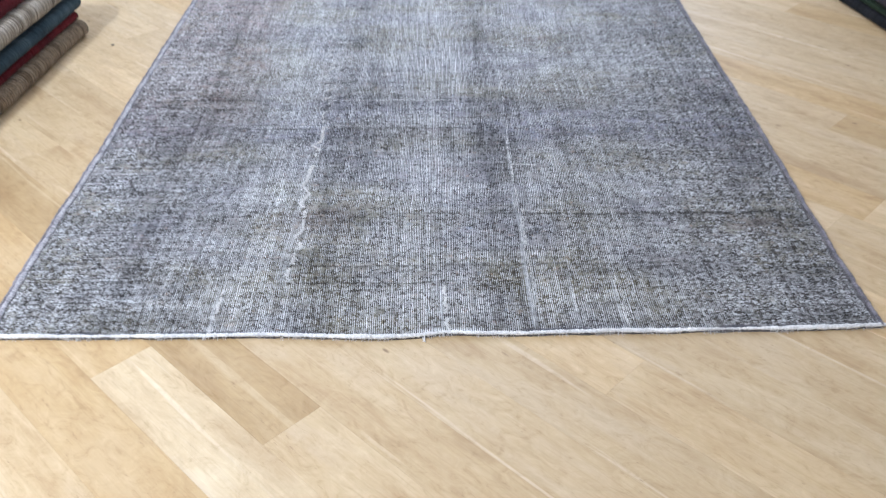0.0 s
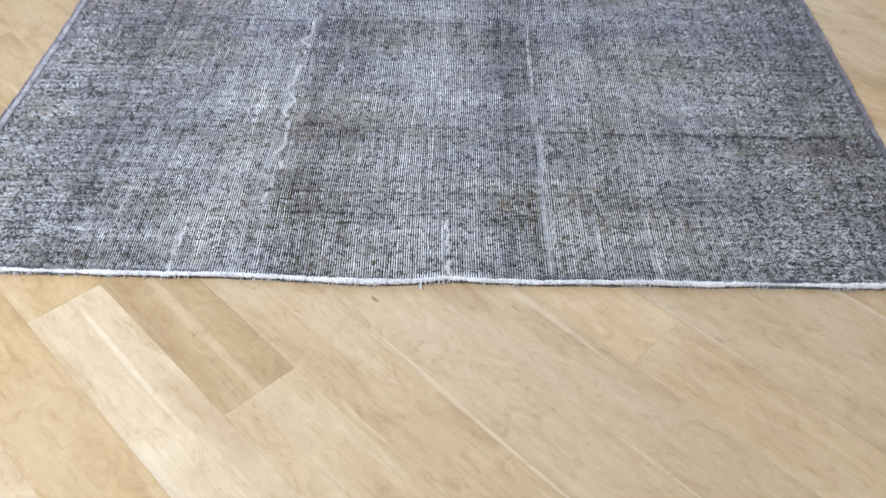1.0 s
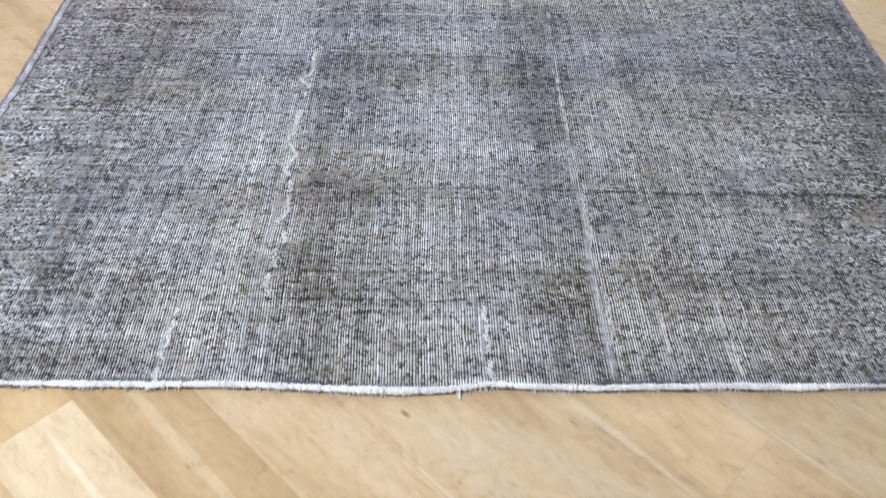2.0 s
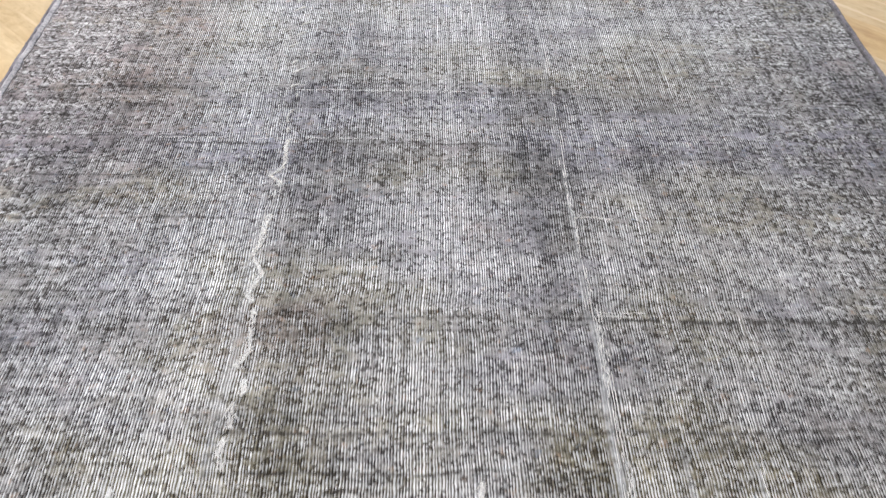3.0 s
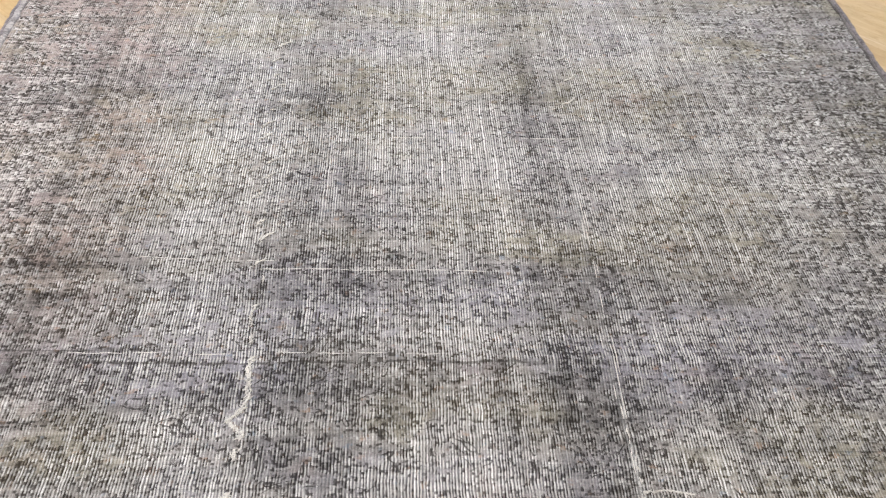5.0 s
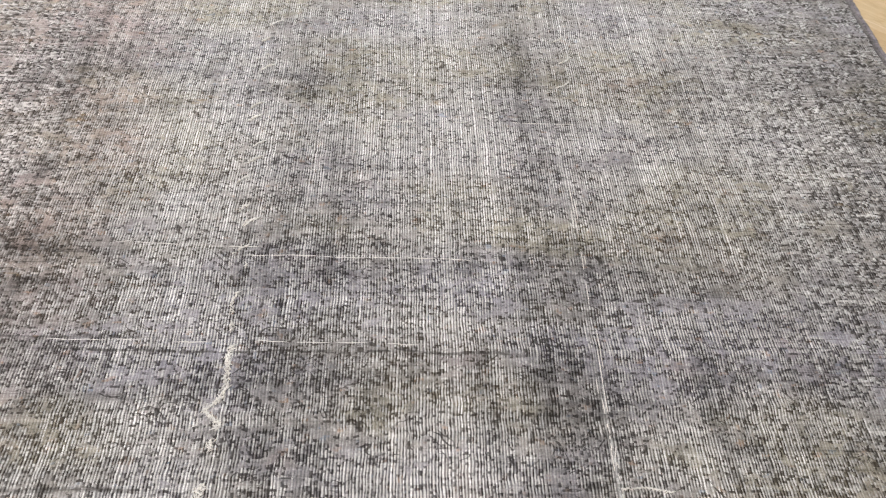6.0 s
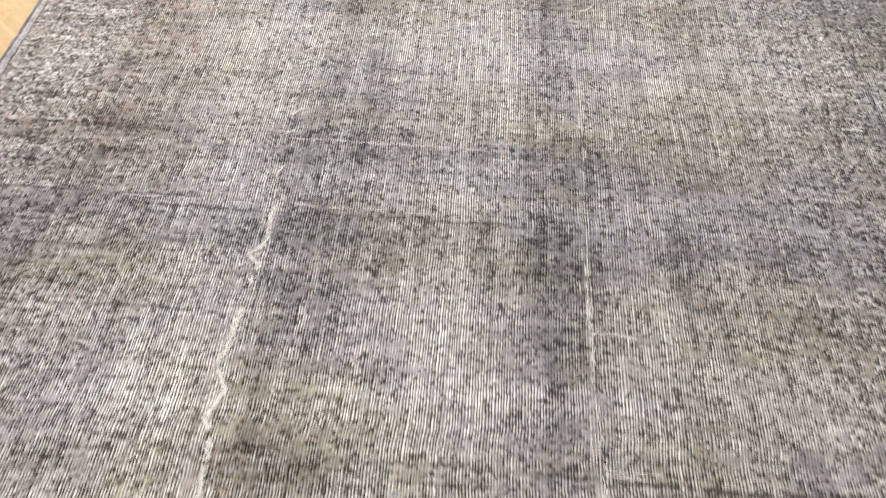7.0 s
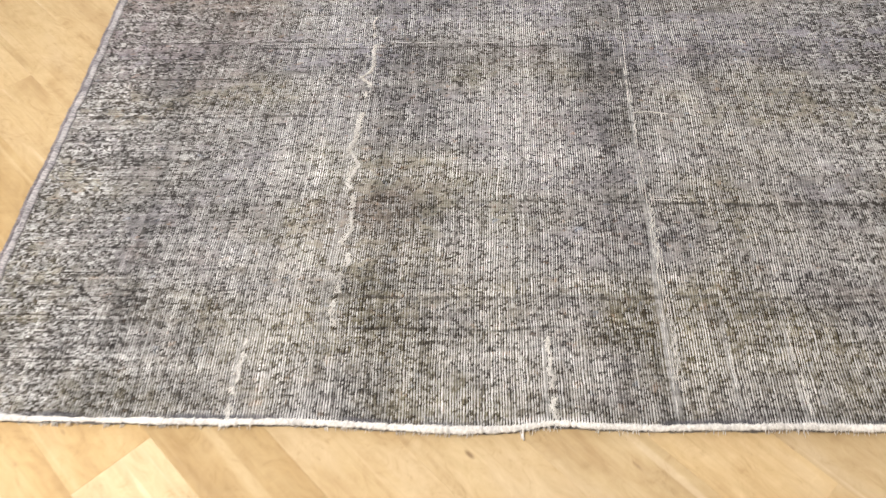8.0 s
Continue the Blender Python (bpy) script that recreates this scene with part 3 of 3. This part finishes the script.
        v, f = tube(path, [r * (1.5 if s == 0 else 0.8) + 0.0015 * noise.noise((s, i * 0.21, 7)) for i, r in enumerate(rad)], 8, 0.55)
        part("selvage", mesh_of("selvage", v, f, inner), rug, "flattened paler side cord")

    # white rolled binding along the near and far ends
    rng = random.Random(5)
    for y0, sgn in ((0.0, 1), (LENGTH, -1)):
        path, rad = [], []
        for i in range(1800):
            x = LEFT - 0.004 + (RIGHT - LEFT + 0.008) * i / 1799
            e = edge_near(x) if sgn > 0 else 0.0
            path.append((x, y0 + sgn * (e + 0.001) + 0.0012 * noise.noise((x * 40, 1, y0)), 0.0068 + 0.0008 * noise.noise((x * 30, 6, y0)) + 0.0012 * noise.noise((x * 4, 2, y0))))
            rad.append(max(0.002, 0.0056 + 0.0022 * noise.noise((x * 55, 2, y0)) + 0.0022 * noise.noise((x * 190, 5, y0)) + 0.0030 * noise.noise((x * 5, 8, 0))))
        v, f = tube(path, rad, 9, 0.62)
        part("end_binding", mesh_of("end_binding", v, f, CORD), rug, "white cotton binding, slightly frayed")
        hairs = []
        for i in range(900 if sgn > 0 else 120):
            x = LEFT + (RIGHT - LEFT) * rng.random()
            if noise.noise((x * 17, 2.2, 9)) < rng.uniform(-0.25, 0.55):
                continue
            e = edge_near(x) if sgn > 0 else 0.0
            n = 4
            length = rng.uniform(0.002, 0.0065) * (1.7 if rng.random() < 0.08 else 1)
            ax, z0 = rng.uniform(-1, 1), rng.uniform(0.002, 0.008)
            pts = [(x + ax * length * 0.6 * k / n, y0 + sgn * (e - 0.004 - length * k / n), max(0.0007, z0 - z0 * (k / n) ** 1.5)) for k in range(n + 1)]
            hairs.append(tube(pts, [0.0008, 0.0007, 0.0006, 0.0005, 0.0003], 3))
        v, f = gather(hairs)
        tagged(part("frayed_fringe", mesh_of("frayed_fringe", v, f, CORD), rug, "loose grey-white fibres"), kind="stuff")
    return rug


RUG = big_rug()


def stitches(name, way, width, step, length, material, label, seed, up=0.0, jitter=1.0, density=1.0):
    """A mended tear: many short thread ends laid along a line of corners (x, y)."""
    rng = random.Random(seed)
    pieces = []
    way = [(x + 0.006, y) for x, y in way]
    for (xa, ya), (xb, yb) in zip(way, way[1:]):
        dist = math.hypot(xb - xa, yb - ya)
        k = max(2, int(dist / step * density))
        for i in range(k):
            t = (i + rng.random()) / k
            x, y = xa + (xb - xa) * t, ya + (yb - ya) * t
            if noise.noise((x * 25, y * 42, seed)) < -0.28 or rng.random() < 0.1:
                continue
            x += rng.gauss(0, width * 0.45) + 0.002 * noise.noise((y * 60, seed, 1)) * jitter
            a = math.atan2(yb - ya, xb - xa) + rng.gauss(0, 0.6) * jitter
            l = length * rng.uniform(0.6, 1.3)
            h = lie(x, y) + 0.0012 + rng.random() * 0.0008 + up
            dx, dy = math.cos(a) * l / 2, math.sin(a) * l / 2
            e = edge_near(x) * max(0.0, 1 - y / 0.4)
            pieces.append(tube([(x - dx, y - dy + e, h - 0.0009), (x, y + e, h), (x + dx, y + dy + e, h - 0.0009)], [0.0004, 0.0010, 0.0004], 5, 0.7))
    v, f = gather(pieces)
    return tagged(part(name, mesh_of(name, v, f, material), RUG, label), kind="stuff")


def jagged(way, tooth, swing, seed):
    """Breaks a line of corners into uneven saw teeth."""
    rng, out, sgn = random.Random(seed), [], 1
    for (xa, ya), (xb, yb) in zip(way, way[1:]):
        k = max(1, int(math.hypot(xb - xa, yb - ya) / tooth))
        for i in range(k):
            t = i / k
            out.append((xa + (xb - xa) * t + sgn * swing * rng.uniform(0.3, 1), ya + (yb - ya) * t + rng.uniform(-0.3, 0.3) * tooth))
            sgn = -sgn
    return out + [way[-1]]


def bare_warps(x0, count, y0, y1, seed, fill=0.8):
    """Pale warps that lie quite bare, side by side, in broken lengths."""
    rng, pieces = random.Random(seed), []
    for c in range(count):
        x, y = (round((x0 + 0.006) / PITCH) + c + 0.25) * PITCH, y0 + rng.uniform(0, 0.05)
        while y < y1:
            l = rng.uniform(0.02, 0.09)
            if rng.random() < fill:
                pts = [(x + 0.0035 * noise.noise((x * 2, q * 3, 8)) + 0.0006 * noise.noise((q * 40, x * 90, 2)), q + edge_near(x) * max(0.0, 1 - q / 0.4), lie(x, q) + 0.0007)
                       for q in (y + l * i / 4 for i in range(5))]
                pieces.append(tube(pts, [0.0004, 0.0008, 0.0009, 0.0008, 0.0004], 5, 0.6))
            y += l * rng.uniform(0.95, 1.4)
    v, f = gather(pieces)
    return tagged(part("bare_warp_patch", mesh_of("bare_warp_patch", v, f, STITCH), RUG, "pale warps worn quite bare"), kind="stuff")


ZIG = ((-0.316, 0.185), (-0.317, 0.264), (-0.302, 0.342), (-0.314, 0.385), (-0.305, 0.46), (-0.322, 0.545), (-0.309, 0.585), (-0.327, 0.635), (-0.315, 0.745))
stitches("mended_tear", jagged(ZIG, 0.030, 0.0055, 1), 0.0065, 0.0007, 0.010, STITCH, "jagged pale mended tear", 11)
stitches("mended_tear", jagged(((-0.317, 0.79), (-0.311, 0.835), (-0.325, 0.862), (-0.302, 0.905), (-0.310, 0.93), (-0.303, 0.985)), 0.022, 0.005, 2), 0.0045, 0.0009, 0.010, STITCH, "thin jagged mended tear", 12)
stitches("mended_tear", jagged(((-0.312, 0.985), (-0.316, 1.06), (-0.308, 1.15)), 0.04, 0.006, 3), 0.003, 0.0022, 0.011, STITCH, "faint worn mended tear", 13)
for i in range(13):
    y = 1.17 + i * 0.057 + 0.012 * math.sin(i * 2.3)
    x = -0.318 - 0.035 * (y - 1.15) + 0.010 * math.sin(i * 1.7)
    stitches("pale_scar", ((x - 0.011, y), (x - 0.002, y + 0.012), (x + 0.010, y + 0.020)), 0.0035, 0.0012, 0.010, STITCH, "short slanting pale scar", 50 + i)
for i, (x, y) in enumerate(((0.286, 1.66), (0.301, 1.75), (0.292, 1.83))):
    stitches("pale_scar", ((x - 0.016, y), (x, y + 0.008), (x + 0.014, y + 0.024)), 0.003, 0.0016, 0.010, STITCH, "short slanting pale scar", 70 + i)
stitches("mended_tear", jagged(((-0.466, 0.0), (-0.459, 0.162)), 0.02, 0.002, 4), 0.005, 0.0008, 0.010, STITCH, "short pale mended slit at the rug end", 14)
stitches("mended_tear", jagged(((0.062, 0.004), (0.056, 0.168)), 0.02, 0.003, 5), 0.005, 0.0007, 0.009, STITCH, "short pale mended slit at the rug end", 15)
stitches("mended_tear", ((0.257, 0.74), (0.29, 0.742), (0.327, 0.735)), 0.0012, 0.0020, 0.009, STITCH, "short pale snag across the warps", 19)
stitches("mended_tear", ((0.262, 0.488), (0.29, 0.487), (0.33, 0.484)), 0.0012, 0.0045, 0.009, STITCH, "faint pale snag across the warps", 20)
stitches("mended_tear", jagged(((0.272, 0.07), (0.267, 0.171), (0.262, 0.315), (0.265, 0.487)), 0.03, 0.002, 6), 0.009, 0.0034, 0.010, STITCH, "straight pale mended line", 17, jitter=0.3)
stitches("mended_tear", ((0.265, 0.487), (0.258, 0.60), (0.254, 0.66), (0.257, 0.74), (0.25, 0.87)), 0.004, 0.0090, 0.012, STITCH, "faint pale mended line", 18, jitter=0.3)
bare_warps(0.257, 4, 0.03, 0.50, 31, 0.9)
bare_warps(0.248, 3, 0.50, 0.90, 32, 0.6)
bare_warps(0.250, 3, 0.90, 1.45, 33, 0.4)
bare_warps(0.460, 2, 0.0, 0.185, 34, 0.7)
bare_warps(0.354, 2, 0.01, 0.21, 35, 0.4)
bare_warps(-0.366, 2, 0.01, 0.19, 36, 0.3)
bare_warps(-0.460, 1, 0.0, 0.17, 37, 0.6)


def weft_thread(x0, x1, y, seed, fill=0.75):
    """A pale weft thread pulled proud of the weave, in broken lengths."""
    rng, pieces, x = random.Random(seed), [], x0
    while x < x1:
        l = rng.uniform(0.014, 0.06)
        if rng.random() < fill:
            pts = []
            for i in range(7):
                q = x + l * i / 6
                yy = y + 0.009 * noise.noise((q * 7, y * 9, seed)) + 0.002 * noise.noise((q * 45, y, seed))
                pts.append((q, yy, lie(q, yy) + 0.0003))
            pieces.append(tube(pts, [0.0003, 0.0006, 0.0007, 0.0008, 0.0007, 0.0006, 0.0003], 5, 0.7))
        x += l * rng.uniform(1.0, 1.25)
    v, f = gather(pieces)
    tagged(part("pulled_thread", mesh_of("pulled_thread", v, f, STITCH), RUG, "pale weft thread pulled loose"), kind="stuff")


weft_thread(-0.58, -0.05, 0.984, 41, 0.6)
weft_thread(-0.31, 0.03, 1.166, 42)
weft_thread(-0.15, 0.27, 1.54, 43, 0.5)
weft_thread(0.27, 0.34, 0.492, 44)
weft_thread(-0.55, -0.33, 1.19, 45, 0.4)
stitches("frayed_knot", ((-0.474, -0.006), (-0.458, -0.004)), 0.003, 0.0006, 0.009, CORD, "tuft of frayed white cotton", 22)
stitches("frayed_knot", ((0.455, -0.001), (0.466, -0.002)), 0.002, 0.0009, 0.009, CORD, "tuft of frayed white cotton", 23)
v, f = gather([tube([(0.016, 0.0, 0.010), (0.0165, -0.008, 0.006), (0.016, -0.014, 0.0022), (0.018, -0.021, 0.0016)], [0.0012, 0.0016, 0.0022, 0.001], 6, 0.6),
               tube([(0.0165, -0.006, 0.006), (0.014, -0.013, 0.002), (0.0135, -0.019, 0.0012)], [0.0009, 0.001, 0.0006], 5)])
part("loose_thread", mesh_of("loose_thread", v, f, CORD), RUG, "white cotton thread end")


# ---- a crumb on the floor ----
v, f = tube([(-1.158, 1.655, 0.0012), (-1.156, 1.658, 0.0032), (-1.152, 1.660, 0.0030), (-1.148, 1.659, 0.0012)], [0.001, 0.0032, 0.0030, 0.001], 7, 0.7)
tagged(new("crumb", mesh_of("crumb", v, f, BACK)), "small dark crumb lying on the oak floor", "crumb")


# ---- oak floor: boards at 45 degrees ----
floor = box("floor", ROOM[0] - 0.2, ROOM[1] + 0.2, ROOM[2] - 0.2, ROOM[3] + 0.2, -0.12, -0.013, SUBFLOOR)
tagged(floor, "pale oiled oak plank floor laid at forty-five degrees", "floor", kind="structure")

BOARD = 0.142
SEAM_KNOWN = {-4: (-0.393, 0.86, 1.15), -3: (0.014, 0.73, 1.0), 1: (0.403, 1.0, 0.95), 11: (0.216, 1.0, 0.80), 17: (-0.36, 1.05, 0.88),
              -2: (0.80, 0.91, 1.0), -1: (1.0, 0.96, 0.97), 2: (1.1, 0.93, 0.96)}
LENGTHS = (1.5, 1.7, 1.9, 2.2)


def board_mesh(length):
    """One board, its top at z = 0, with eased edges; long in x, centred."""
    g, b = 0.00005, 0.0003
    a, w = length / 2 - g, BOARD / 2 - g
    rings = [(a, w, -0.012), (a, w, -b), (a - b, w - b, 0.0)]
    verts = [(sx * x, sy * y, zz) for x, y, zz in rings for sx, sy in ((-1, -1), (1, -1), (1, 1), (-1, 1))]
    faces = [(8, 9, 10, 11)]
    for r in (0, 4):
        faces += [(r + k, r + (k + 1) % 4, r + 4 + (k + 1) % 4, r + 4 + k) for k in range(4)]
    return mesh_of("plank", verts, faces, OAK, False)


BOARDS = {l: board_mesh(l) for l in LENGTHS}


def lay_floor():
    rng = random.Random(21)
    c = math.sqrt(0.5)
    x0, x1, y0, y1, _ = ROOM

    def inside(u, v):
        x, y = (u + v) * c, (u - v) * c
        return x0 <= x <= x1 and y0 <= y <= y1

    def lay(k, v0, length, tone):
        u = (k + 0.5) * BOARD
        ends = [(uu, vv) for uu in (u - BOARD / 2, u + BOARD / 2) for vv in (v0, v0 + length)]
        if not any(inside(uu, v0 + length * q / 6) for uu in (u - BOARD / 2, u + BOARD / 2) for q in range(7)):
            return
        m = pose((u + v0 + length / 2) * c, (u - v0 - length / 2) * c, 0, 0, 0, -45)
        if all(inside(*e) for e in ends):
            ob = new("plank", BOARDS[length])
        else:
            # a board cut along the walls
            bm = bmesh.new()
            bm.from_mesh(BOARDS[length])
            bm.transform(m)
            for co, no in (((x0, 0, 0), (-1, 0, 0)), ((x1, 0, 0), (1, 0, 0)), ((0, y0, 0), (0, -1, 0)), ((0, y1, 0), (0, 1, 0))):
                bmesh.ops.bisect_plane(bm, geom=bm.verts[:] + bm.edges[:] + bm.faces[:], plane_co=co, plane_no=no, clear_outer=True)
            bm.transform(m.inverted())
            me = bpy.data.meshes.new("plank")
            bm.to_mesh(me)
            me.materials.append(OAK)
            bm.free()
            if not me.polygons:
                return
            ob = new("plank", me)
        ob.matrix_world = m
        ob.parent = floor
        warm = rng.uniform(-0.03, 0.03) if tone > 0.9 else 0.13
        if tone > 1.11:
            warm = -0.09
        ob.color = (tone * (1 + warm * 0.5), tone, tone * (1 - warm), 1)

    for k in range(-33, 39):
        joint, before, after = SEAM_KNOWN.get(k, ((k + 0.5) * BOARD + rng.uniform(0.68, 1.2), None, None))
        v, first = joint, True
        while v < 6:
            l = rng.choice(LENGTHS)
            lay(k, v, l, after if first and after else rng.triangular(0.83, 1.10, 0.98))
            v, first = v + l, False
        v, first = joint, True
        while v > -6:
            l = rng.choice(LENGTHS)
            v -= l
            lay(k, v, l, before if first and before else rng.triangular(0.83, 1.10, 0.98))
            first = False


lay_floor()
